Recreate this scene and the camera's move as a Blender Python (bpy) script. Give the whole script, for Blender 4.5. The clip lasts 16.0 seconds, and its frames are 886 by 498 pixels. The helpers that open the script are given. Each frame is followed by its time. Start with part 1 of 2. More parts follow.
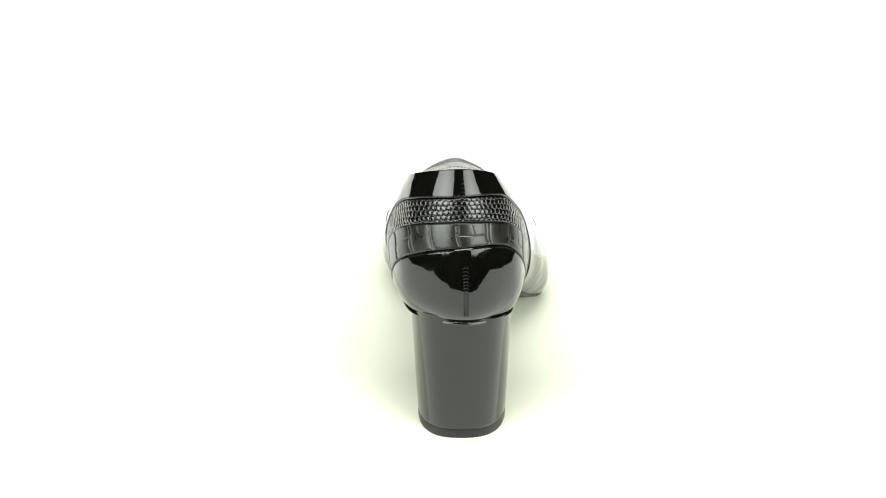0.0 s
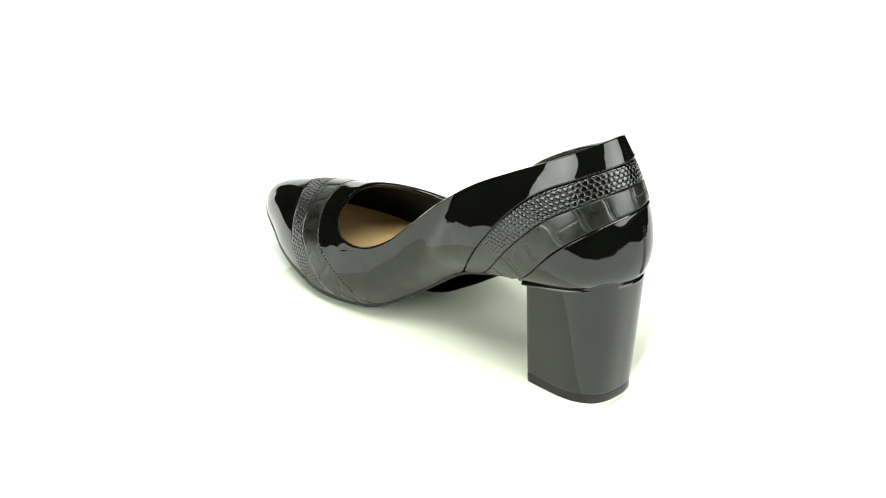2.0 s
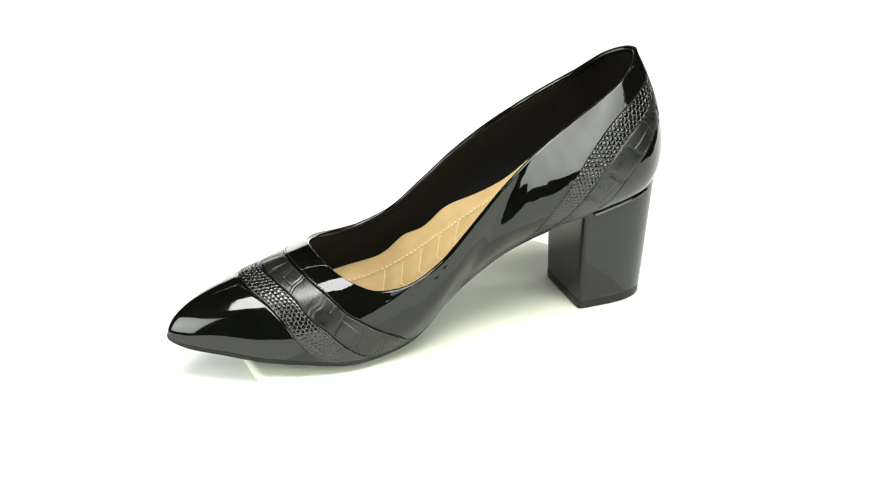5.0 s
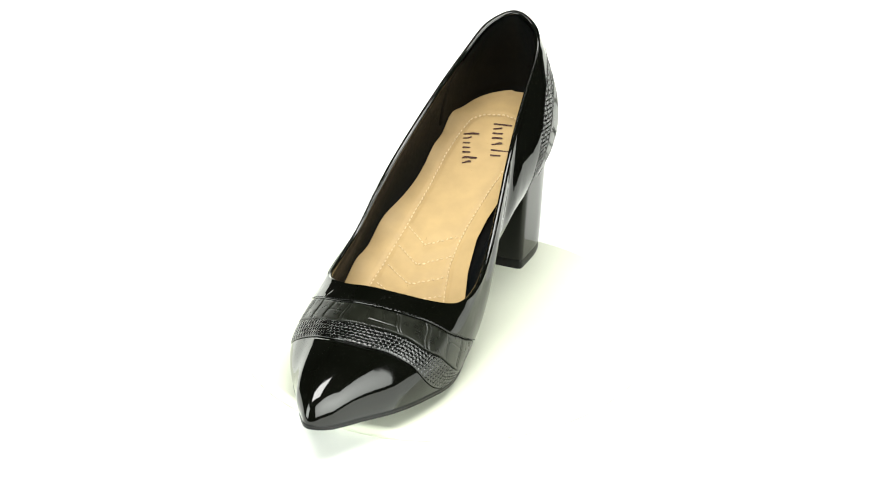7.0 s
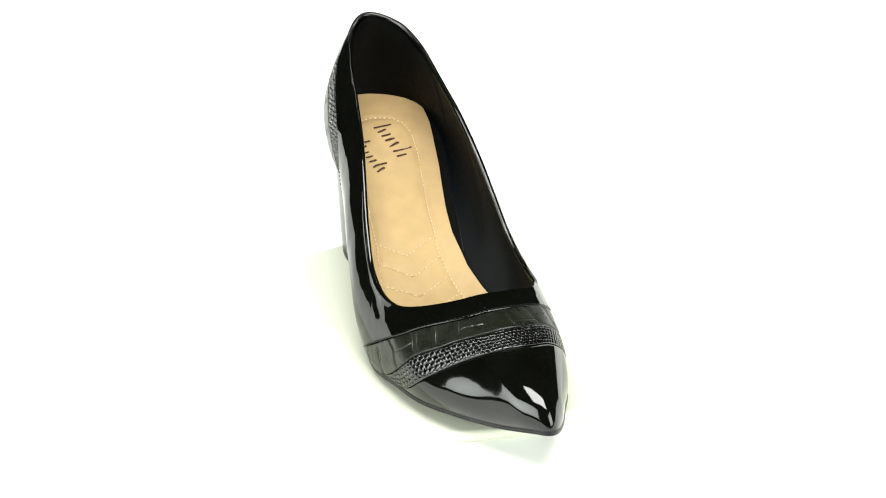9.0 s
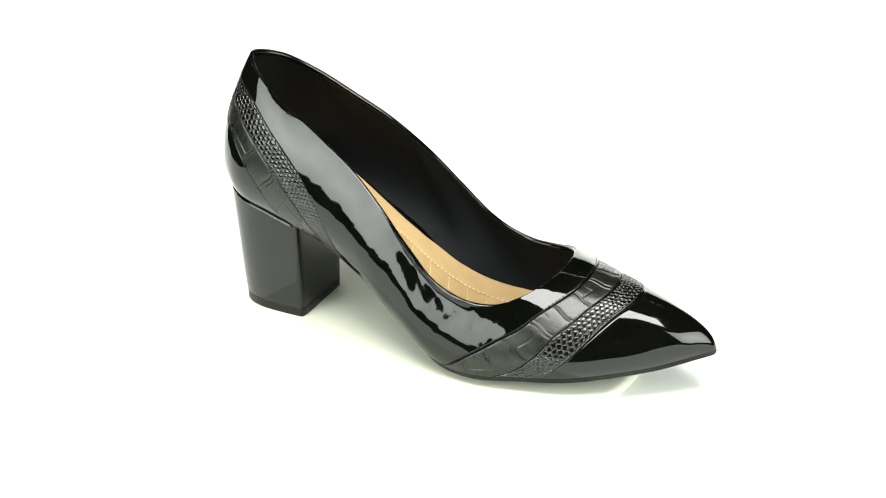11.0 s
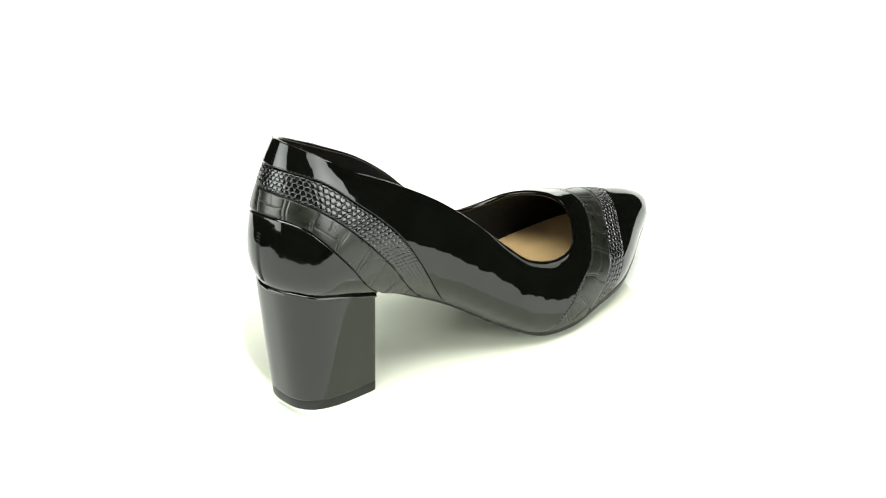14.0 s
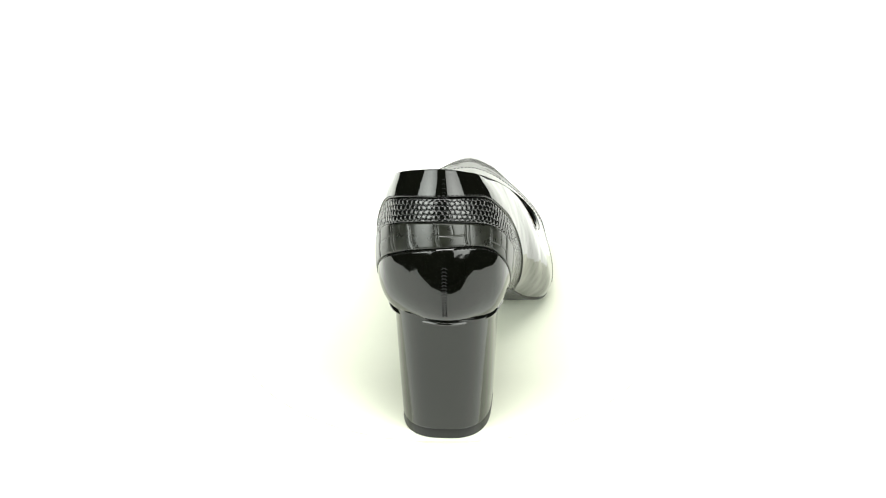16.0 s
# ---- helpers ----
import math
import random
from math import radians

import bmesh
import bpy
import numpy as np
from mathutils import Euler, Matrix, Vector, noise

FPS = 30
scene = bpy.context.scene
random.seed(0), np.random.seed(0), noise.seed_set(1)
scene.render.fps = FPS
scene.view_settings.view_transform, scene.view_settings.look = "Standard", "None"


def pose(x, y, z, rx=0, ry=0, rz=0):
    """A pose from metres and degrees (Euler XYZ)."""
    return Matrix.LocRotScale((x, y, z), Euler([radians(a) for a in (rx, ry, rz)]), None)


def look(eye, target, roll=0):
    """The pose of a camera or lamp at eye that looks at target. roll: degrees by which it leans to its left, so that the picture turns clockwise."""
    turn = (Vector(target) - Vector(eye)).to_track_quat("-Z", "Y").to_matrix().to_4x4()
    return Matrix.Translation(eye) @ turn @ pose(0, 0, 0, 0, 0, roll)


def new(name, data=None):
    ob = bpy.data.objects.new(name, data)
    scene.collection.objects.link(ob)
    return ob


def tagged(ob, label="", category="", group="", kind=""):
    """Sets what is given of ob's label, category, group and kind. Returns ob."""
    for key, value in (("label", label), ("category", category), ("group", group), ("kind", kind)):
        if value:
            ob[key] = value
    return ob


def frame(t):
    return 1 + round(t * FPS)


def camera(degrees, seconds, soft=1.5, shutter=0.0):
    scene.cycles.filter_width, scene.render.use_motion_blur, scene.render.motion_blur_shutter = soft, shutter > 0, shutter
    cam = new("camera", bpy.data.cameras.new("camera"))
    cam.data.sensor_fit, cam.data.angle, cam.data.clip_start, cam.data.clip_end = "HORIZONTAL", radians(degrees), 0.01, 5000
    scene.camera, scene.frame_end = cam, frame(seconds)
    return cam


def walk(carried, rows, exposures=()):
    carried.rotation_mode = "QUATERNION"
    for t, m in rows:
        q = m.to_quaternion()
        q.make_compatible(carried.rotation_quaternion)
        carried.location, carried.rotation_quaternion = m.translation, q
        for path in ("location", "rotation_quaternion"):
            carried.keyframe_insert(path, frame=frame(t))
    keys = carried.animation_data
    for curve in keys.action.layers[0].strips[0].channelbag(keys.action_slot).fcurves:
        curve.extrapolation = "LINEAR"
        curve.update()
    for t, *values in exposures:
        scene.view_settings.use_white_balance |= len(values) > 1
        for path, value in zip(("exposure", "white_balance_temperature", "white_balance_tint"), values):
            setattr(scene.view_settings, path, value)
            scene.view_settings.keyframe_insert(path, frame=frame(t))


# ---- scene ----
# ---- camera: stands still, looks down on the turntable ----
RATE = 22.219         # degrees a second, counter-clockwise from above
cam = camera(27.51, 16.0, soft=1.1)
EYE = pose(0, -.766, .4325, 62.84, 0, .112) @ pose(0, 0, 0, 0, 0, -.19)
walk(cam, [(0, EYE), (16, EYE)], exposures=[(0, 0.0), (16, 0.0)])

# ---- light: a dim studio, two large soft lights beside the camera, added fills overhead and on the paper ----
world = bpy.data.worlds.new("world")
scene.world = world
world.use_nodes = True
world.node_tree.nodes["Background"].inputs["Color"].default_value = (.9, 1, .92, 1)
world.node_tree.nodes["Background"].inputs["Strength"].default_value = .02


def soft_light(name, eye, target, width, height, watts, colour):
    lamp = bpy.data.lights.new(name, "AREA")
    lamp.shape, lamp.size, lamp.size_y, lamp.energy, lamp.color = "RECTANGLE", width, height, watts, colour
    ob = new(name, lamp)
    ob.matrix_basis = look(eye, target)
    return ob


# added overhead fill, no lamp of the studio: lifts platter, insole and shade
soft_light("added_fill_top", (0, -.46, 1.22), (0, .02, 0), 1.0, .50, 29, (1, 1, .97))
# unseen fill, added to whiten the sweep; faces away from the shoe
soft_light("added_fill_paper", (0, .25, .76), (0, .95, .46), 1.0, .30, 10, (1, 1, .97))
LEFT_BOX = look((-.745, -.585, .375), (0, 0, .06)), .74, .65, 8.4, (.94, 1, .94)
RIGHT_BOX = look((.68, -.63, .37), (0, 0, .06)), .80, .66, 7.8, (.96, 1, .94)

# ---- materials ----


def material(name, colour, rough, spec=.5, noise_scale=0, noise_mix=0., colour2=None, bump=(), coat=0., metal=0.):
    """A surface with a colour that varies over noise, and layers of bump as (scale, strength, distance)."""
    m = bpy.data.materials.new(name)
    m.use_nodes = True
    nodes, links = m.node_tree.nodes, m.node_tree.links
    b = nodes["Principled BSDF"]
    b.inputs["Base Color"].default_value = (*colour, 1)
    b.inputs["Roughness"].default_value = rough
    b.inputs["Specular IOR Level"].default_value = spec
    b.inputs["Coat Weight"].default_value = coat
    b.inputs["Coat Roughness"].default_value = .03
    b.inputs["Metallic"].default_value = metal
    place = nodes.new("ShaderNodeTexCoord")
    if noise_scale:
        n = nodes.new("ShaderNodeTexNoise")
        n.inputs["Scale"].default_value, n.inputs["Detail"].default_value = noise_scale, 6
        links.new(place.outputs["Object"], n.inputs["Vector"])
        ramp = nodes.new("ShaderNodeValToRGB")
        ramp.color_ramp.elements[0].position, ramp.color_ramp.elements[1].position = .35, .68
        other = colour2 or [c * (1 - noise_mix) for c in colour]
        ramp.color_ramp.elements[0].color, ramp.color_ramp.elements[1].color = (*other, 1), (*colour, 1)
        links.new(n.outputs["Fac"], ramp.inputs["Fac"])
        links.new(ramp.outputs["Color"], b.inputs["Base Color"])
        spread = nodes.new("ShaderNodeMapRange")
        spread.inputs["To Min"].default_value, spread.inputs["To Max"].default_value = rough * .8, rough * 1.25
        links.new(n.outputs["Fac"], spread.inputs["Value"])
        links.new(spread.outputs["Result"], b.inputs["Roughness"])
    before = None
    for scale, strength, distance in bump:
        n = nodes.new("ShaderNodeTexNoise")
        n.inputs["Scale"].default_value, n.inputs["Detail"].default_value = scale, 2
        links.new(place.outputs["Object"], n.inputs["Vector"])
        k = nodes.new("ShaderNodeBump")
        k.inputs["Strength"].default_value, k.inputs["Distance"].default_value = strength, distance
        links.new(n.outputs["Fac"], k.inputs["Height"])
        if before:
            links.new(before.outputs["Normal"], k.inputs["Normal"])
        before = k
    if before:
        links.new(before.outputs["Normal"], b.inputs["Normal"])
    return m


PATENT = material("black_patent", (.0022, .0025, .0017), .045, .48, 60, .3, bump=((34, .6, .0022), (120, .3, .0004)))
TOE_PATENT = material("black_toe_patent", (.0022, .0025, .0017), .06, .52, 60, .3, bump=((34, .6, .0004), (120, .25, .00012)))
HEEL_PATENT = material("black_heel_patent", (.0040, .0046, .0030), .06, .44, 50, .3, bump=((30, .3, .0008),))
CROC = material("croc_embossed_leather", (.0100, .0111, .0074), .28, .5, 220, .45, bump=((1100, .18, .0001), (120, .25, .0003)))
SNAKE = material("snake_embossed_leather", (.0022, .0025, .0020), .14, .7, 400, .5, bump=((1800, .2, .0001),))
LINING = material("dark_lining", (.0009, .0019, .0025), .6, .14, 500, .3, bump=((2500, .35, .0002),))
INSOLE = material("beige_insole", (.415, .288, .130), .55, .3, 120, .12, bump=((1500, .25, .0002), (60, .2, .0008)))
BOARD = material("black_board", (.0012, .0013, .0013), .8, .1, 300, .3)
INK = material("brown_ink", (.05, .016, .012), .5, .3, 900, .4)
BEIGE_THREAD = material("pale_thread", (.66, .51, .31), .7, .3, 900, .2)
BLACK_THREAD = material("black_thread", (.006, .006, .006), .7, .3, 900, .4)
RUBBER = material("black_rubber", (.004, .004, .0038), .38, .3, 300, .4, bump=((700, .3, .0003),))
PLATTER = material("off_white_platter", (.67, .695, .575), .45, .4, 30, .04, bump=((200, .1, .0003),))
PAPER = material("white_paper", (.92, .94, .89), .8, .3, 8, .03, bump=((300, .1, .0003),))
WALL = material("dark_wall", (.05, .05, .047), .8, .3, 5, .3, bump=((60, .2, .002),))
CEILING = material("dark_ceiling", (.05, .05, .047), .9, .2, 5, .3)



def glow(name, strength, colour, half):
    """A lit diffuser: brightest before its bulb, dimmer to the edges."""
    m = bpy.data.materials.new(name)
    m.use_nodes = True
    nodes, links = m.node_tree.nodes, m.node_tree.links
    nodes.remove(nodes["Principled BSDF"])
    place, size, ramp, mul, em = (nodes.new("ShaderNode" + k) for k in ("TexCoord", "VectorMath", "MapRange", "Math", "Emission"))
    size.operation, mul.operation = "LENGTH", "MULTIPLY"
    links.new(place.outputs["Object"], size.inputs[0])
    links.new(size.outputs["Value"], ramp.inputs["Value"])
    ramp.inputs["From Max"].default_value = half
    ramp.inputs["To Min"].default_value, ramp.inputs["To Max"].default_value = 1.35, .62
    links.new(ramp.outputs["Result"], mul.inputs[0])
    mul.inputs[1].default_value = strength
    links.new(mul.outputs["Value"], em.inputs["Strength"])
    em.inputs["Color"].default_value = (*colour, 1)
    links.new(em.outputs["Emission"], nodes["Material Output"].inputs["Surface"])
    return m


# ---- mesh helpers ----


def mesh_of(name, verts, faces, mat, smooth=True):
    me = bpy.data.meshes.new(name)
    me.from_pydata([tuple(map(float, v)) for v in verts], [], faces)
    me.materials.append(mat)
    if smooth:
        me.polygons.foreach_set("use_smooth", [True] * len(me.polygons))
    me.update()
    return me


def piece(name, me, parent=None, label=""):
    ob = new(name, me)
    ob.parent = parent
    return tagged(ob, label)


def grid_faces(rows, cols, wrap=False, flip=False, start=0):
    """Quads of a grid with rows x cols points, closed along rows where wrap is set."""
    out = []
    for i in range(rows if wrap else rows - 1):
        j = (i + 1) % rows
        for k in range(cols - 1):
            q = (start + i * cols + k, start + j * cols + k, start + j * cols + k + 1, start + i * cols + k + 1)
            out.append(q[::-1] if flip else q)
    return out


def box_mesh(name, lo, hi, mat, bevel=0.0):
    bm = bmesh.new()
    bmesh.ops.create_cube(bm, size=1)
    for v in bm.verts:
        v.co = [lo[i] + (v.co[i] + .5) * (hi[i] - lo[i]) for i in range(3)]
    if bevel:
        bmesh.ops.bevel(bm, geom=bm.edges[:], offset=bevel, segments=3, affect="EDGES")
    me = bpy.data.meshes.new(name)
    bm.to_mesh(me)
    bm.free()
    me.materials.append(mat)
    return me


# ---- the studio ----
FLOOR_Z = -.0055
for name, lo, hi in (("wall_north", (-2.2, 2.0, -.75), (2.2, 2.1, 2.2)), ("wall_south", (-2.2, -2.3, -.75), (2.2, -2.2, 2.2)),
                     ("wall_west", (-2.3, -2.3, -.75), (-2.2, 2.1, 2.2)), ("wall_east", (2.2, -2.3, -.75), (2.3, 2.1, 2.2)),
                     ("floor", (-2.3, -2.3, -.85), (2.3, 2.1, -.75))):
    tagged(piece(name, box_mesh(name, lo, hi, WALL)), "plain dark grey studio surface", "floor" if name == "floor" else "wall", kind="structure")
tagged(piece("ceiling", box_mesh("ceiling", (-2.3, -2.3, 2.2), (2.3, 2.1, 2.3), CEILING)), "plain dark studio ceiling", "ceiling", kind="structure")


def paper_sweep():
    """A sheet of paper on the table that curves up behind."""
    prof = [(-.27, 0.), (-.15, 0.), (0., 0.), (.2, 0.), (.36, 0.)]
    prof += [(.36 + .2 * math.sin(a), .2 - .2 * math.cos(a)) for a in [radians(6 * k) for k in range(1, 16)]]
    prof += [(.56, .4), (.56, .6), (.56, .8), (.56, 1.0)]
    verts = []
    for y, z in prof:
        verts += [(-.34, y, FLOOR_Z + z), (.34, y, FLOOR_Z + z)]
    n = len(verts)
    for y, z in prof:
        verts += [(-.34, y, FLOOR_Z + z - .0008), (.34, y, FLOOR_Z + z - .0008)]
    faces = grid_faces(len(prof), 2, flip=True) + grid_faces(len(prof), 2, start=n)
    return mesh_of("backdrop", verts, faces, PAPER)


tagged(piece("backdrop", paper_sweep()), "seamless white paper sweep laid over a table", "backdrop", kind="structure")
tagged(piece("table", box_mesh("table", (-.345, -.272, -.75), (.345, .37, FLOOR_Z - .0012), WALL, .004)), "dark table under the white paper", "table", kind="structure")


def softbox(at, wide, tall, strength, colour):
    """A soft light: a square diffuser in a black cloth hood that narrows to its lamp."""
    box = tagged(new("softbox"), "black studio softbox with a glowing white diffuser", "softbox", "softboxes beside the camera")
    box.matrix_basis = at
    w, h = wide / 2, tall / 2
    n, verts = 13, []
    for i in range(n):
        for j in range(n):
            x, y = 2 * i / (n - 1) - 1, 2 * j / (n - 1) - 1
            verts.append((w * x, h * y, -.012 * (1 - x * x) * (1 - y * y)))
    piece("diffuser", mesh_of("diffuser", verts, grid_faces(n, n), glow("diffuser_glow", strength, colour, max(w, h) * 1.25)), box, "white glowing cloth diffuser")
    verts = []
    for f, z in ((1.03, -.02), (1.04, .0), (1.0, .03), (.25, .30), (.18, .36)):
        verts += [(w * f * a, h * f * b, z) for a, b in ((-1, -1), (1, -1), (1, 1), (-1, 1))]
    faces = [(i * 4 + k, i * 4 + (k + 1) % 4, (i + 1) * 4 + (k + 1) % 4, (i + 1) * 4 + k) for i in range(4) for k in range(4)] + [(16, 17, 18, 19)]
    piece("hood", mesh_of("hood", verts, faces, WALL, False), box, "black cloth hood")
    # a stand that reaches the floor under the lamp
    foot = at @ Vector((0, 0, .20))
    inv = at.inverted()
    bm = bmesh.new()
    for lo, hi, r0, r1 in ((Vector((foot.x, foot.y, -.72)), foot, .012, .012), (Vector((foot.x, foot.y, -.75)), Vector((foot.x, foot.y, -.72)), .22, .20)):
        bmesh.ops.create_cone(bm, cap_ends=True, segments=20, radius1=r0, radius2=r1, depth=(hi - lo).length, matrix=inv @ Matrix.Translation((lo + hi) / 2))
    me = bpy.data.meshes.new("stand")
    bm.to_mesh(me)
    bm.free()
    me.materials.append(WALL)
    piece("stand", me, box, "black metal lamp stand on a round foot")
    return box


softbox(*LEFT_BOX)
softbox(*RIGHT_BOX)


def ring(r, z, n=160):
    return [(r * math.cos(2 * math.pi * k / n), r * math.sin(2 * math.pi * k / n), z) for k in range(n)]


def lathe(name, prof, mat, n=160):
    """A solid of revolution from (radius, height) steps, closed at both ends."""
    verts = [p for r, z in prof for p in ring(r, z, n)]
    faces = []
    for i in range(len(prof) - 1):
        for k in range(n):
            faces.append((i * n + k, i * n + (k + 1) % n, (i + 1) * n + (k + 1) % n, (i + 1) * n + k))
    faces += [tuple(range(n))[::-1], tuple(range((len(prof) - 1) * n, len(prof) * n))]
    me = mesh_of(name, verts, faces, mat)
    return me


turntable = tagged(new("turntable"), "round off-white display turntable on white paper", "turntable")
piece("platter", lathe("platter", [(.0985, -.0045), (.0996, -.0042), (.1000, -.0036), (.1000, -.0024), (.0997, -.0012), (.0990, -.0004), (.0980, 0.), (.0970, 0.)], PLATTER), turntable, "off-white round platter")
piece("base", lathe("base", [(.0990, FLOOR_Z + .0002), (.0994, FLOOR_Z + .0004), (.0994, -.0050), (.0990, -.0046)], PLATTER), turntable, "white drum base")

# ---- the last: two closed guide lines, toe first, then the inner side, the back and the outer side ----
SOLE_INNER = [(.0027, .1356, .0196), (-.0047, .1289, .0170), (-.0126, .1138, .0144), (-.0206, .0981, .0118), (-.0267, .0798, .0096),
              (-.0292, .0597, .0066), (-.0264, .0390, .0069), (-.0210, .0219, .0104), (-.0129, .0007, .0237), (-.0151, -.0225, .0409),
              (-.0187, -.0476, .0516), (-.0183, -.0747, .0564), (-.0120, -.0973, .0600)]
SOLE_OUTER = [(.0071, -.1090, .0618), (.0241, -.0979, .0594), (.0288, -.0775, .0550), (.0293, -.0517, .0463), (.0320, -.0269, .0336),
              (.0378, -.0030, .0177), (.0457, .0173, .0075), (.0488, .0367, .0063), (.0454, .0584, .0084), (.0404, .0786, .0100),
              (.0307, .0963, .0117), (.0191, .1131, .0136), (.0095, .1283, .0179)]
TOP_INNER = [(.0069, .0648, .0485), (-.0073, .0626, .0469), (-.0194, .0565, .0432), (-.0271, .0447, .0388), (-.0285, .0287, .0397),
             (-.0271, .0123, .0482), (-.0252, -.0033, .0626), (-.0228, -.0196, .0781), (-.0199, -.0380, .0922), (-.0169, -.0578, .1036),
             (-.0141, -.0763, .1135), (-.0075, -.0903, .1213)]
TOP_OUTER = [(.0061, -.0976, .1255), (.0170, -.0895, .1207), (.0224, -.0752, .1109), (.0261, -.0556, .1005), (.0302, -.0340, .0872),
             (.0348, -.0165, .0730), (.0390, -.0013, .0582), (.0418, .0130, .0453), (.0422, .0296, .0391), (.0391, .0440, .0388),
             (.0314, .0543, .0421), (.0198, .0620, .0460)]
SOLE_LINE = np.array(SOLE_INNER + SOLE_OUTER)
TOP_LINE = np.array(TOP_INNER + TOP_OUTER)


def closed(points, u):
    """A smooth closed line through points, at u (0 to 1 once round)."""
    n = len(points)
    f = (np.asarray(u, float) % 1.0) * n
    i = np.floor(f).astype(int)
    w = (f - i)[..., None]
    a, b, c, d = points[(i - 1) % n], points[i % n], points[(i + 1) % n], points[(i + 2) % n]
    return .5 * (2 * b + (c - a) * w + (2 * a - 5 * b + 4 * c - d) * w * w + (3 * b - a - 3 * c + d) * w ** 3)


def keyed(keys, u):
    """Eases through (u, value) keys that close on themselves at 1."""
    k = sorted(keys)
    xs = np.array([k[-1][0] - 1] + [q[0] for q in k] + [k[0][0] + 1])
    ys = np.array([k[-1][1]] + [q[1] for q in k] + [k[0][1]])
    x = np.asarray(u, float) % 1.0
    j = np.clip(np.searchsorted(xs, x, "right") - 1, 0, len(xs) - 2)
    w = (x - xs[j]) / (xs[j + 1] - xs[j])
    w = w * w * (3 - 2 * w)
    return ys[j] * (1 - w) + ys[j + 1] * w


# how far the wall swells outwards, low down and under the rim, round the shoe
SWELL_LOW = [(0, -.0009), (.08, .0025), (.18, .0020), (.27, .0110), (.34, .0169), (.42, .0112), (.5, .0094), (.58, .0095), (.68, .0160), (.78, .0024), (.88, .0058), (.95, .0065)]
SWELL_TOP = [(0, -.0005), (.1, .0030), (.22, .0008), (.35, .0060), (.43, .0056), (.5, .0095), (.57, .0098), (.66, .0066), (.78, -.0025), (.9, -.0029)]
RISE_LOW = [(0, .0150), (.1, .016), (.2, .014), (.3, .014), (.39, .014), (.45, .010), (.5, .012), (.55, .010), (.61, .013), (.7, .010), (.8, .014), (.9, .016)]

REACH_TOP = [(0, .36), (.2, .34), (.3, .25), (.4, .28), (.46, .36), (.54, .36), (.6, .28), (.7, .24), (.8, .34)]


def outward(u):
    a, b = closed(SOLE_LINE, np.asarray(u) - .03), closed(SOLE_LINE, np.asarray(u) + .03)
    d = b - a
    n = np.stack([d[..., 1], -d[..., 0], 0 * d[..., 0]], -1)
    return n / (np.linalg.norm(n, axis=-1, keepdims=True) + 1e-9)


def upper(u, v):
    """The outer face of the shoe's upper: u once round from the toe, v from the sole (0) to the rim (1)."""
    u, v = np.broadcast_arrays(np.asarray(u, float), np.asarray(v, float))
    b, t, n = closed(SOLE_LINE, u), closed(TOP_LINE, u), outward(u)
    toe = np.clip(np.cos(2 * np.pi * u), 0, 1)[..., None] ** 1.3
    up = np.array([0., 0., 1.])
    flat = (b - t) * np.array([1., 1., 0.])
    p1 = b + up * keyed(RISE_LOW, u)[..., None] + n * keyed(SWELL_LOW, u)[..., None]
    side = t - up * keyed(REACH_TOP, u)[..., None] * (t - b)[..., 2:] + flat * .30 + n * keyed(SWELL_TOP, u)[..., None]
    front = t + flat * .50 - up * .0062
    p2 = side * (1 - toe) + front * toe
    w = v[..., None]
    return b * (1 - w) ** 3 + 3 * p1 * w * (1 - w) ** 2 + 3 * p2 * w * w * (1 - w) + t * w ** 3


def upper_normal(u, v):
    e = 2e-3
    v = np.asarray(v, float)
    d = np.cross(upper(u + e, v) - upper(u - e, v), upper(u, np.minimum(v + e, 1)) - upper(u, np.maximum(v - e, 0)))
    return d / (np.linalg.norm(d, axis=-1, keepdims=True) + 1e-12)


# ---- the seams of the upper, as v over u ----
TOE_SEAM = [(.01, .65), (.03, .64), (.055, .615), (.073, .58), (.09, .525), (.104, .475), (.118, .415), (.126, .355), (.138, .265), (.15, .15), (.16, .08), (.17, 0), (.82, 0), (.828, .03), (.84, .14), (.855, .25), (.87, .345), (.882, .41), (.9, .49), (.915, .545), (.934, .595), (.95, .625), (.97, .643), (.99, .648)]
SNAKE_SEAM = [(0, .77), (.02, .767), (.042, .755), (.06, .74), (.075, .715), (.09, .68), (.112, .6), (.132, .51), (.15, .425), (.163, .345), (.178, .24), (.195, .13), (.21, 0), (.788, 0), (.8, .05), (.82, .22), (.835, .33), (.85, .44), (.86, .505), (.872, .555), (.889, .615), (.91, .67), (.93, .72), (.95, .745), (.97, .76)]
THROAT_SEAM = [(0, .888), (.02, .886), (.045, .878), (.06, .872), (.076, .855), (.09, .84), (.105, .81), (.119, .77), (.135, .7), (.155, .6), (.165, .555), (.18, .48), (.2, .37), (.212, .3), (.228, .21), (.245, .1), (.258, 0), (.735, 0), (.745, .06), (.761, .17), (.782, .285), (.8, .39), (.821, .51), (.838, .6), (.86, .7), (.881, .78), (.9, .82), (.923, .85), (.945, .868), (.97, .88)]
QUARTER_SEAM = [(.36, 0), (.373, .18), (.386, .478), (.401, .69), (.424, .80), (.459, .845), (.486, .855), (.518, .865), (.556, .862), (.581, .767), (.602, .667), (.621, .52), (.633, .32), (.638, .113), (.648, 0)]
HEEL_BAND_SEAM = [(.386, 0), (.398, .239), (.41, .44), (.43, .61), (.451, .68), (.478, .72), (.5, .735), (.521, .73), (.548, .704), (.567, .616), (.583, .516), (.598, .377), (.611, .22), (.622, 0)]
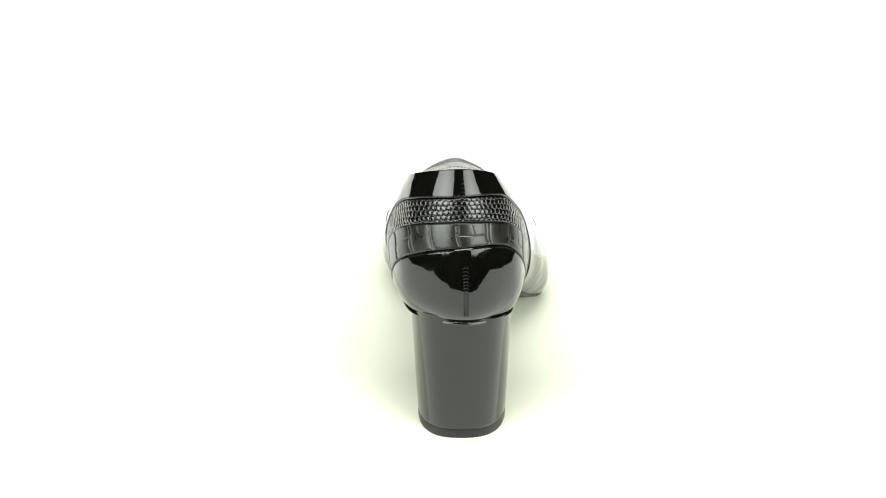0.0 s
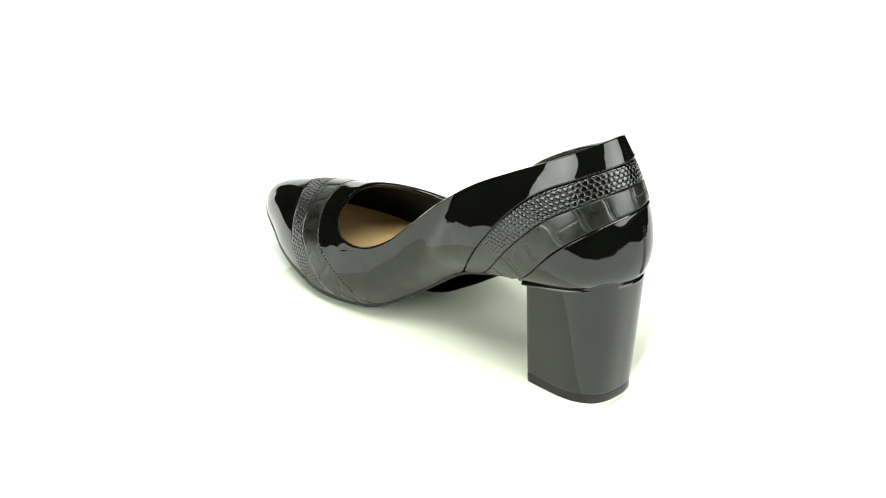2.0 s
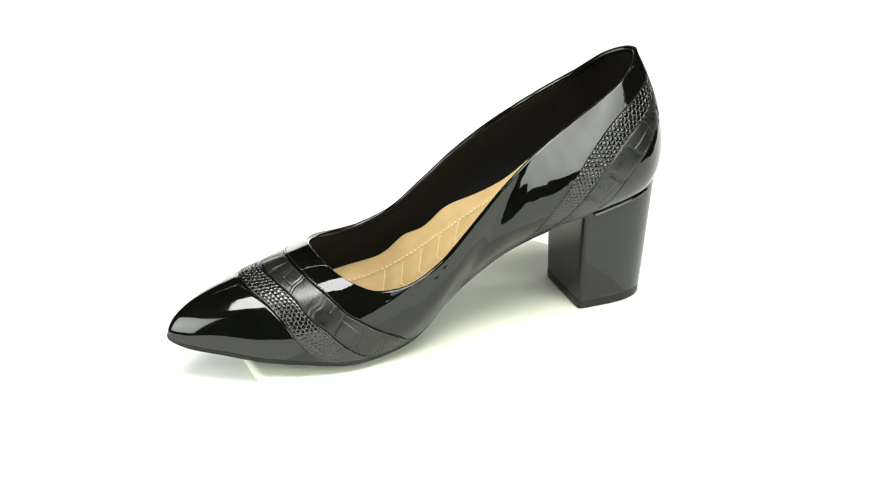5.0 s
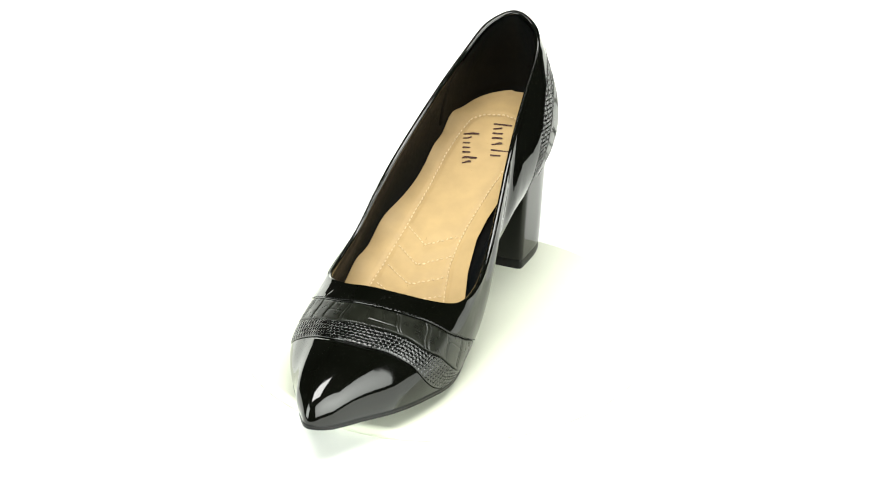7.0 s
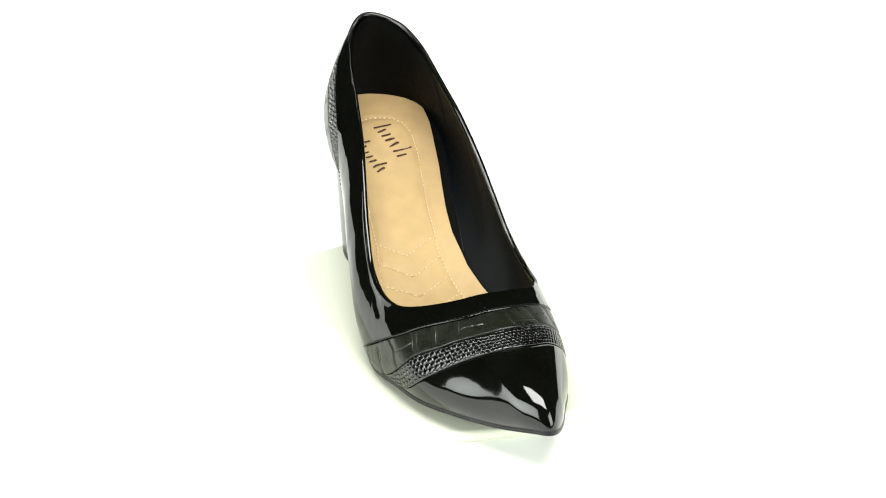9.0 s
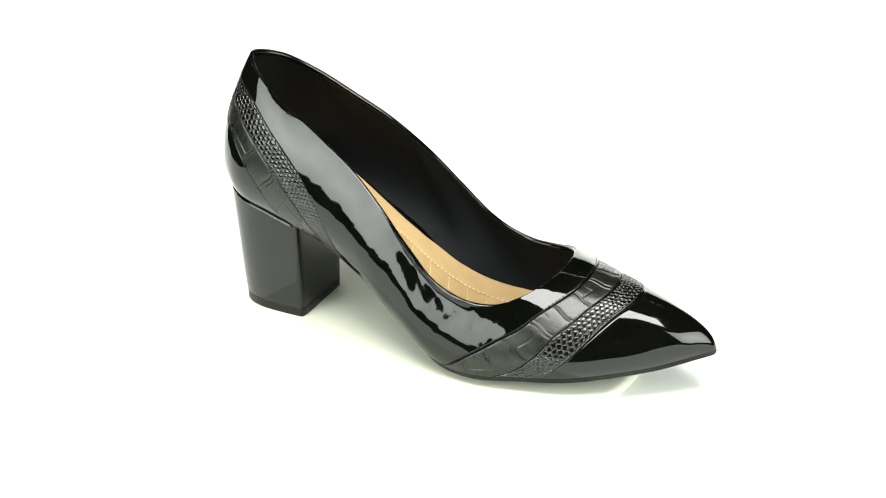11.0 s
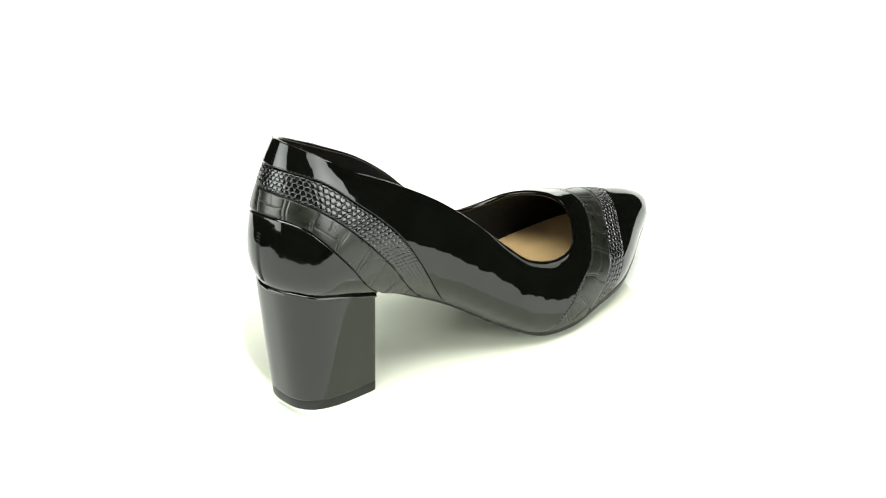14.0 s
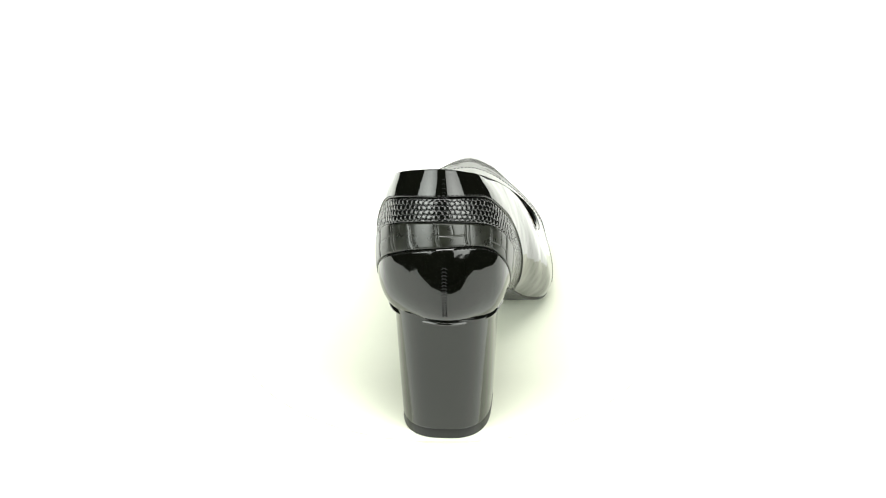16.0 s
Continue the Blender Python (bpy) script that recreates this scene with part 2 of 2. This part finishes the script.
COUNTER_SEAM = [(.413, 0), (.421, .132), (.432, .327), (.449, .47), (.469, .54), (.484, .579), (.499, .597), (.516, .605), (.529, .605), (.546, .55), (.564, .39), (.58, .20), (.589, 0)]


def seam(keys, u):
    """A seam's v at u: straight between keys, then eased."""
    k = sorted((a % 1.0, b) for a, b in keys)
    xs, ys = np.array([q[0] for q in k]), np.array([q[1] for q in k])
    u = np.asarray(u, float)
    total, soft = 0, .014
    steps = np.linspace(-1, 1, 13)
    for d in steps:
        total = total + np.interp((u + d * soft) % 1.0, xs, ys, period=1.0) * (1 - .5 * d * d)
    out = total / (1 - .5 * steps ** 2).sum()
    return np.where(out < .012, 0, out)


def band_places(pos, mid, run):
    """For a grid of points on a band: the way along its middle line, the way across from its lower edge, and its width there."""
    cols, rows = pos.shape[:2]
    spot, away = np.zeros((cols, rows)), np.zeros((cols, rows))
    tang = np.gradient(mid, axis=0)
    tang /= np.linalg.norm(tang, axis=1, keepdims=True) + 1e-12
    for j in range(rows):
        d = ((pos[:, j, None] - mid[None]) ** 2).sum(2)
        k = d.argmin(1)
        off = pos[:, j] - mid[k]
        slip = (off * tang[k]).sum(1)
        spot[:, j] = run[k] + slip
        away[:, j] = np.sqrt(np.maximum((off ** 2).sum(1) - slip ** 2, 0)) * (1 if j > rows // 2 else -1)
    lo, hi = spot[:, 0].argsort(), spot[:, -1].argsort()
    below = np.interp(spot, spot[lo, 0], away[lo, 0])
    above = np.interp(spot, spot[hi, -1], away[hi, -1])
    return spot, away - below, np.maximum(above - below, 1e-4)


def panel(name, lo, hi, u0, u1, mat, parent, rise, cols, rows, relief=None, label="", edge=.0006, lap=(True, True)):
    """A piece of leather laid on the upper between the seams lo and hi, from u0 to u1; relief(s, w) adds height."""
    us = np.linspace(u0, u1, cols)
    w = np.linspace(0, 1, rows)
    a, b = lo(us), hi(us)
    b = np.maximum(b, a + 1e-4)
    uu = np.repeat(us[:, None], rows, 1)
    vv = a[:, None] + (b - a)[:, None] * w[None]
    pos, nor = upper(uu, vv), upper_normal(uu, vv)
    step = np.linalg.norm(np.diff(pos, axis=1), axis=2)
    across = np.concatenate([np.zeros((cols, 1)), np.cumsum(step, 1)], 1)
    wide = across[:, -1:]
    mid = pos[:, rows // 2]
    along = np.concatenate([[0], np.cumsum(np.linalg.norm(np.diff(mid, axis=0), axis=1))])[:, None] + 0 * across
    near = np.minimum(across + (0 if lap[0] else 1), wide - across + (0 if lap[1] else 1))
    ease = np.sqrt(np.clip(near / edge, 0, 1) * (2 - np.clip(near / edge, 0, 1)))
    high = -.0004 + (rise + .0004) * ease
    if relief is not None:
        along, across, wide = band_places(pos, mid, along[:, 0])
        high = high + relief(along, across, wide) * np.clip(near / .0012, 0, 1)
    pos = pos + nor * high[..., None]
    return piece(name, mesh_of(name, pos.reshape(-1, 3), grid_faces(cols, rows), mat), parent, label)


def scales(places, sizes, tall):
    """Rows of small flat-topped scales, their size eased along the band through (place, size)."""
    def height(s, w, wide):
        q = np.linspace(s.min() - .001, s.max() + .001, 600)
        long = np.interp((q - q[0]) / (q[-1] - q[0]), places, sizes)
        run = np.concatenate([[0], np.cumsum(np.diff(q) * 2 / (long[1:] + long[:-1]))])
        size = np.interp(s, q, long)
        x, y = np.interp(s, q, run), (w - wide / 2) / (size * .74) + 40
        best = np.full(x.shape, 9.)
        second = np.full(x.shape, 9.)
        lean = np.zeros(x.shape)
        row = np.floor(y)
        for dr in (-1, 0, 1, 2):
            r = row + dr
            off = .5 * (np.mod(r, 2))
            col = np.round(x - off)
            for dc in (-1, 0, 1):
                c = col + dc
                jx = .09 * np.sin(c * 12.9 + r * 78.2)
                jy = .09 * np.sin(c * 39.3 + r * 11.1)
                dx, dy = x - c - off - jx, (y - r - .5 - jy) * .85
                d = np.sqrt(dx ** 2 + dy ** 2)
                lean = np.where(d < best, dy * .30 + dx * .12 * np.sin(c * 5.1 + r * 3.3), lean)
                second = np.minimum(second, np.maximum(best, d))
                best = np.minimum(best, d)
        gap = np.clip((second - best) / .27, 0, 1)
        dome = .30 * (1 - np.clip(best / .6, 0, 1) ** 2)
        return tall * size / .0026 * (np.sqrt(gap * (2 - gap)) + dome + lean - .85)
    return height


def plates(length, breaks):
    """Large uneven crocodile plates: paired creases across the band, some plates split along it."""
    def height(s, w, wide):
        f = w / np.maximum(wide, 1e-5)
        x = (s + .25 * w + .0006 * np.sin(w * 500)) / length + .14 * np.sin(s * 71)
        cell = np.floor(x)
        d1 = (x - cell) * length
        pair = .0013 + .0007 * np.sin(cell * 4.1)
        first, second = np.minimum(d1, length - d1), np.abs(d1 - pair)
        cut = breaks + .20 * np.sin(cell * 5.3 + .6)
        d2 = np.abs(f - cut - .03 * np.sin(s * 300)) * wide
        d2 = np.where((np.sin(cell * 3.7 + .4) > .1) & (d1 > pair), d2, 1.)
        tail = np.abs((x - cell - .55) * length + .0004 * np.sin(w * 900))
        tail = np.where((np.sin(cell * 2.9 + 1) > .2) & (f > cut), tail, 1.)
        out = -.00032 * np.exp(-(first / .00030) ** 2) - .00024 * np.exp(-(second / .00028) ** 2)
        out = out - .00024 * np.exp(-(d2 / .00028) ** 2) - .00015 * np.exp(-(tail / .00026) ** 2)
        return out + .00008 * np.clip((d1 - pair) / .0025, 0, 1) * np.clip((length - d1) / .0025, 0, 1)
    return height


def strip_boxes(paths, length, width, height, gap):
    """Small rounded stitches along lines of (point, normal) samples."""
    verts, faces = [], []
    for pts, nrm in paths:
        dist = np.concatenate([[0], np.cumsum(np.linalg.norm(np.diff(pts, axis=0), axis=1))])
        at = np.arange(gap, dist[-1] - length, length + gap)
        for d in at:
            p0 = np.array([np.interp(d, dist, pts[:, i]) for i in range(3)])
            p1 = np.array([np.interp(d + length, dist, pts[:, i]) for i in range(3)])
            n = np.array([np.interp(d + length / 2, dist, nrm[:, i]) for i in range(3)])
            n /= np.linalg.norm(n)
            t = p1 - p0
            side = np.cross(n, t)
            side *= width / 2 / (np.linalg.norm(side) + 1e-12)
            k = len(verts)
            for f, hh, ww in ((0, -.3, .5), (.18, .8, .9), (.5, 1, 1), (.82, .8, .9), (1, -.3, .5)):
                c = p0 + t * f
                verts += [c - side * ww - n * height * .4, c - side * ww * .6 + n * height * hh, c + side * ww * .6 + n * height * hh, c + side * ww - n * height * .4]
            for i in range(4):
                for j in range(3):
                    a = k + i * 4 + j
                    faces.append((a, a + 1, a + 5, a + 4))
    return verts, faces


def floor_height(y):
    """The height of the insole along the shoe."""
    ys = np.array([-.105, -.091, -.0752, -.059, -.034, -.013, -.0018, .0076, .028, .048, .077, .126])
    zs = np.array([.0752, .0736, .0703, .0610, .0480, .0360, .0278, .0210, .0118, .0103, .0133, .0225])
    y = np.asarray(y, float)
    return sum(np.interp(y + d, ys, zs) for d in (-.008, -.004, 0, .004, .008)) / 5


def sole_sheet(rim, rings, height):
    """Rings of points from a closed rim in to its middle line."""
    n = len(rim)
    mid_y = np.clip(rim[:, 1], rim[:, 1].min() + .024, rim[:, 1].max() - .024)
    half = n // 2
    ya, xa = rim[:half, 1], rim[:half, 0]
    yb, xb = rim[half:, 1], rim[half:, 0]
    oa, ob = np.argsort(ya), np.argsort(yb)
    mid_x = .5 * (np.interp(mid_y, ya[oa], xa[oa]) + np.interp(mid_y, yb[ob], xb[ob]))
    out = []
    for f in rings:
        x, y = mid_x + (rim[:, 0] - mid_x) * f, mid_y + (rim[:, 1] - mid_y) * f
        out.append(np.stack([x, y, height(x, y, f, rim[:, 2])], 1))
    return np.stack(out, 1)


def build_shoe():
    shoe = tagged(new("court_shoe"), "black patent pump with block heel and embossed bands, on a turntable", "shoe")
    zero, one = (lambda u: 0 * u), (lambda u: 0 * u + 1)
    toe, snk, thr = (lambda u: seam(TOE_SEAM, u)), (lambda u: seam(SNAKE_SEAM, u)), (lambda u: seam(THROAT_SEAM, u))
    qtr, bnd, cnt = (lambda u: seam(QUARTER_SEAM, u)), (lambda u: seam(HEEL_BAND_SEAM, u)), (lambda u: seam(COUNTER_SEAM, u))
    panel("toe_cap", zero, toe, -.216, .186, TOE_PATENT, shoe, .0003, 300, 60, label="glossy black patent toe cap", lap=(False, True))
    panel("snake_band", toe, snk, -.232, .218, SNAKE, shoe, .0006, 900, 90, scales((0, .12, .3, .5, .72, .9, 1), (.0015, .0024, .0031, .0022, .0024, .0019, .0014), .00056), "black snake-embossed leather band")
    panel("croc_band", snk, thr, -.278, .262, CROC, shoe, .0009, 640, 64, plates(.0125, .5), "black crocodile-embossed leather band")
    panel("quarter", lambda u: np.maximum(thr(u), qtr(u)), one, 0, 1, PATENT, shoe, .0012, 900, 60, label="glossy black patent side and collar", lap=(True, False))
    panel("snake_band", bnd, qtr, .360, .651, SNAKE, shoe, .0006, 1000, 100, scales((0, .2, .38, .5, .62, .8, 1), (.0014, .0023, .0031, .0024, .0031, .0023, .0014), .00056), "black snake-embossed leather band")
    panel("croc_band", cnt, bnd, .382, .627, CROC, shoe, .0008, 640, 70, plates(.0135, .5), "black crocodile-embossed leather band")
    panel("counter", zero, cnt, .410, .594, PATENT, shoe, .0006, 300, 60, label="glossy black patent heel counter", lap=(False, True))

    # lining, a sheet inside the leather
    us = np.linspace(0, 1, 300, endpoint=False)
    vs = np.linspace(0, 1, 50)
    uu, vv = np.meshgrid(us, vs, indexing="ij")
    inner = upper(uu, vv) - upper_normal(uu, vv) * .0012
    piece("lining", mesh_of("lining", inner.reshape(-1, 3), grid_faces(300, 50, True, True), LINING), shoe, "dark grey synthetic lining")

    # a second layer of lining round the heel, ending in two upright seams
    us, vs = np.linspace(.405, .598, 110), np.linspace(.40, .985, 40)
    uu, vv = np.meshgrid(us, vs, indexing="ij")
    thick = .0012 + .0007 * np.clip(np.minimum(uu - us[0], us[-1] - uu) / .003, 0, 1)
    grip = upper(uu, vv) - upper_normal(uu, vv) * thick[..., None]
    piece("heel_lining", mesh_of("heel_lining", grip.reshape(-1, 3), grid_faces(110, 40, False, True), LINING), shoe, "dark grey heel grip with upright seams")

    # rolled rim
    us = np.linspace(0, 1, 400, endpoint=False)
    top, nor = upper(us, us * 0 + 1), upper_normal(us, us * 0 + .97)
    tan = np.roll(top, -1, 0) - np.roll(top, 1, 0)
    up = np.cross(tan, nor)
    up /= np.linalg.norm(up, axis=1, keepdims=True)
    up *= np.sign(up[:, 2:])
    ang = np.linspace(0, 2 * math.pi, 11)
    tube = np.stack([top - nor * .0002 - up * .0004 + nor * math.cos(a) * .0012 + up * math.sin(a) * .0010 for a in ang], 1)
    piece("rim", mesh_of("rim", tube.reshape(-1, 3), grid_faces(400, 11, True), PATENT), shoe, "rolled black patent rim")

    # insole inside the lining
    height = inner[:, :, 2] - floor_height(inner[:, :, 1])
    k = np.argmax(height > 0, 1).clip(1)
    rim = inner[np.arange(300), k]
    rim = sum(np.roll(rim, d, 0) for d in (-3, -2, -1, 0, 1, 2, 3)) / 7
    board = sole_sheet(rim, [1.02, .8, .5, .2, 0], lambda x, y, f, z: floor_height(y) - .0012)
    piece("insole_board", mesh_of("insole_board", board.reshape(-1, 3), grid_faces(300, 5, True), BOARD), shoe, "black board under the insole")
    # on the arch side the padded sheet stops short of the wall
    arch = np.interp(rim[:, 1], [-.105, -.094, -.076, -.0517, -.0392, -.0273, -.0159, -.0007, .0116, .030, .060], [-.0300, -.0200, -.0189, -.0151, -.0123, -.0100, -.0090, -.0110, -.0149, -.0230, -.0310])
    rim[:, 0] = np.where(np.arange(300) < 150, np.maximum(rim[:, 0], arch), rim[:, 0])
    runs = [np.array([(np.interp(k, np.arange(len(q)), [c[0] for c in q]), np.interp(k, np.arange(len(q)), [c[1] for c in q])) for k in np.linspace(0, len(q) - 1, 60)]) for q in INSOLE_LINES]
    runs = np.concatenate(runs)

    def padded(x, y, f, z):
        """Quilted: pressed in along the stitching, soft folds by the edge."""
        d = np.sqrt(((np.stack([x, y], 1)[:, None] - runs[None]) ** 2).sum(2).min(1))
        press = -.0009 * np.exp(-(d / .0016) ** 2)
        fold = .0014 * max(0, f - .72) / .28 * np.sin(y * 210 + 1.2 * np.sin(y * 90)) * (x > .012) * np.clip(.06 - y, 0, .03) / .03
        return floor_height(y) + .0022 * max(0, f - .55) ** 2 * 4 + press + fold

    sheet = sole_sheet(rim, np.linspace(1, 0, 44), padded)
    insole = piece("insole", mesh_of("insole", sheet.reshape(-1, 3), grid_faces(300, 44, True), INSOLE), shoe, "beige padded insole with pale stitching")
    cloud = sheet.reshape(-1, 3)

    def on_insole(pts):
        t = np.linspace(0, 1, 200)
        q = np.linspace(0, 1, len(pts))
        p = np.stack([np.interp(t, q, [c[i] for c in pts]) for i in (0, 1)] + [0 * t], 1)
        d = ((p[:, None, :2] - cloud[None, :, :2]) ** 2).sum(2)
        k = np.argpartition(d, 4, 1)[:, :4]
        wt = 1 / (np.take_along_axis(d, k, 1) + 1e-8)
        p[:, 2] = (cloud[k, 2] * wt).sum(1) / wt.sum(1) + .0003
        return p, np.repeat(np.array([[0, .3, 1.]]), 200, 0)

    lines = [on_insole(q) for q in INSOLE_LINES]
    v, f = strip_boxes(lines, .0016, .00055, .0004, .0009)
    piece("insole_stitching", mesh_of("insole_stitching", v, f, BEIGE_THREAD), insole, "pale stitching in chevrons")["kind"] = "stuff"
    v, f = strip_boxes([on_insole(q) for q in MARK_LINES], .0020, .0012, .0002, -.0006)
    piece("mark", mesh_of("mark", v, f, INK), insole, "dark brown printed mark")

    # outsole under the upper
    us = np.linspace(0, 1, 300, endpoint=False)
    edge = closed(SOLE_LINE, us) + outward(us) * .0006
    rows = []
    thick = np.interp(edge[:, 1], [-.11, -.06, .02, .14], [.0008, .0012, .0024, .0022])
    tuck = np.interp(edge[:, 1], [-.062, -.045], [-.0035, 0])[:, None]
    for lift, out in ((.0006, -.0015), (.0006, -.0006), (.0001, -.0001), (-.45, .0001), (-.5, -.0003), (-.55, -.0001), (-.9, -.0002), (-1, -.0009)):
        z = edge[:, 2] + (lift if lift > 0 else lift * thick)
        rows.append(np.concatenate([edge[:, :2] + outward(us)[:, :2] * (out + tuck), z[:, None]], 1))
    wall = np.stack(rows, 1)
    low = wall[:, -1]
    under = sole_sheet(low, [1, .9, .7, .5, .3, .12, 0], lambda x, y, f, z: z + (np.interp(y, [.0, .02, .035, .055, .08, .11], [0, -.001, -.0031, -.0031, -.002, 0])) * min(1, (1 - f) * 4))
    verts = np.concatenate([wall, under[:, 1:]], 1)
    n = verts.shape[1]
    piece("outsole", mesh_of("outsole", verts.reshape(-1, 3), grid_faces(300, n, True, True), RUBBER), shoe, "thin black rubber outsole")

    # block heel
    heel = build_heel(shoe)
    us = np.linspace(.413, .593, 90)
    line = closed(SOLE_LINE, us) + outward(us) * .0006 - np.array([0, 0, .0010])
    out, up = outward(us), np.array([0., 0., 1.])
    ang = np.linspace(0, 2 * math.pi, 11)
    roll = np.stack([line + out * math.cos(a) * .0009 + up * math.sin(a) * .0009 for a in ang], 1)
    piece("heel_seat_roll", mesh_of("heel_seat_roll", roll.reshape(-1, 3), grid_faces(90, 11), HEEL_PATENT), shoe, "thin glossy roll between heel and counter")

    # stitching on the seams
    paths = []
    for keys, u0, u1 in ((THROAT_SEAM, -.252, .236), (QUARTER_SEAM, .368, .644)):
        uu = np.linspace(u0, u1, 500)
        vv = np.minimum(seam(keys, uu) + .011, 1)
        nn = upper_normal(uu, vv)
        paths.append((upper(uu, vv) + nn * .0012, nn))
    for keys, u0, u1 in ((HEEL_BAND_SEAM, .392, .618), (COUNTER_SEAM, .420, .584)):
        uu = np.linspace(u0, u1, 500)
        vv = np.maximum(seam(keys, uu) - .014, 0)
        nn = upper_normal(uu, vv)
        paths.append((upper(uu, vv) + nn * .0005, nn))
    v, f = strip_boxes(paths, .0013, .00042, .00024, .0006)
    piece("seam_stitching", mesh_of("seam_stitching", v, f, BLACK_THREAD), shoe, "fine black seam stitching")["kind"] = "stuff"

    # seam up the back, with crossed stitches
    paths = []
    for v0, v1, lift in ((.10, .50, .0006), (.86, .985, .0010)):
        for k in range(int((v1 - v0) / .022)):
            for a, b in ((-.0022, .0022), (.0022, -.0022)):
                uu = np.linspace(.502 + a, .502 + b, 8)
                vv = np.linspace(v0 + k * .022, v0 + k * .022 + .014, 8)
                nn = upper_normal(uu, vv)
                paths.append((upper(uu, vv) + nn * lift, nn))
    v, f = strip_boxes(paths, .0011, .0003, .0003, .0001)
    piece("back_stitching", mesh_of("back_stitching", v, f, BLACK_THREAD), shoe, "fine black stitching up the back seam")["kind"] = "stuff"
    return shoe


def heel_section(z, lo, hi, n=96):
    """A D-shaped outline: flat towards the toe, round at the back. lo, hi: (x inner, x outer, y front, y back) at the foot and the top."""
    f = np.clip(z / .058, 0, 1.2) ** .95
    xi, xo, yf, yb = (lo[i] + (hi[i] - lo[i]) * f for i in range(4))
    cx, hw, depth = (xi + xo) / 2, (xo - xi) / 2, yf - yb
    out = []
    for k in range(n):
        a = 2 * math.pi * k / n
        c, s = math.cos(a), math.sin(a)
        px = 2 / 2.7 if s < 0 else 2 / 15
        x = cx + hw * math.copysign(abs(c) ** px, c)
        split = yf - depth * .30
        y = split + (yf - split) * abs(s) ** (2 / 15) if s >= 0 else split - (split - yb) * abs(s) ** (2 / 2.7)
        out.append((x - .01 * (yf - y), y, z))
    return out


HEEL_FOOT = (-.0124, .0262, -.0645, -.1030)
HEEL_TOP = (-.0154, .0286, -.0650, -.1088)


def build_heel(shoe):
    n = 96
    seat = lambda x, y: .0545 + .0085 * min(1, max(0, (-.064 - y) / .044)) + .08 * (.008 - x) - .0006
    # close rings at both ends keep the edges crisp
    steps = [0, .005] + [i / 14 for i in range(1, 14)] + [.995, 1]
    verts, levels = [], len(steps) - 1
    for f in steps:
        for x, y, z in heel_section(.0055 + f * .052, HEEL_FOOT, HEEL_TOP, n):
            verts.append((x, y, .0050 + f * (seat(x, y) - .0050)))
    faces = []
    for i in range(levels):
        for k in range(n):
            faces.append((i * n + k, i * n + (k + 1) % n, (i + 1) * n + (k + 1) % n, (i + 1) * n + k))
    faces += [tuple(range(n))[::-1], tuple(range(levels * n, (levels + 1) * n))]
    heel = piece("heel", mesh_of("heel", verts, faces, HEEL_PATENT), shoe, "tall black patent block heel")
    verts = []
    prof = ((0, .9955), (.0003, 1.0), (.0038, 1.003), (.0044, 1.002), (.0048, .993), (.0052, .990))
    base = heel_section(.002, HEEL_FOOT, HEEL_TOP, n)
    cx, cy = .0069, -.0838
    for z, g in prof:
        verts += [(cx + (x - cx) * g, cy + (y - cy) * g, z) for x, y, _ in base]
    faces = []
    for i in range(len(prof) - 1):
        for k in range(n):
            faces.append((i * n + k, i * n + (k + 1) % n, (i + 1) * n + (k + 1) % n, (i + 1) * n + k))
    faces += [tuple(range(n))[::-1], tuple(range((len(prof) - 1) * n, len(prof) * n))]
    piece("heel_tip", mesh_of("heel_tip", verts, faces, RUBBER), heel, "black rubber heel tip")
    return heel


# stitched lines and the printed mark on the insole, in plan
INSOLE_LINES = [
    [(.0240, -.0736), (.0263, -.0589), (.0270, -.0370), (.0293, -.0166), (.0318, -.0039), (.0344, .0099), (.0368, .0270), (.0380, .0460)],
    [(-.0082, -.0730), (-.0074, -.0612), (-.0049, -.0487), (-.0019, -.0304), (-.0001, -.0132), (-.0002, -.0034), (-.0032, .0092), (-.0095, .0270), (-.0140, .0460)],
    [(.0240, -.0736), (.0228, -.0815), (.0175, -.0870), (.0078, -.0895), (-.0010, -.0872), (-.0065, -.0815), (-.0082, -.0730)]]
INSOLE_LINES += [[(.0285 + .0014 * k, -.0178 + .0093 * k), (.0160, -.0105 + .0093 * k), (.0004 - .0010 * k, -.0176 + .0093 * k)] for k in range(5)]


def mark_lines():
    """Two short rows of plain upright strokes, the first of each row taller."""
    out = []
    for x0, y0, high, step, count in ((.0097, -.0796, .0105, .0031, 7), (.0224, -.0704, .0085, .0026, 7)):
        for k in range(count):
            h = high if k in (0, count - 2) else high * .55
            x1 = x0 - .0010 * k
            out.append([(x1, y0 + step * k), (x1 - h, y0 + step * k - .0012)])
    return out


MARK_LINES = mark_lines()

shoe = build_shoe()


def motions():
    rows = [(k / 10, pose(0, 0, 0, 0, 0, RATE * k / 10)) for k in range(161)]
    walk(shoe, rows)
    walk(turntable, rows)


motions()
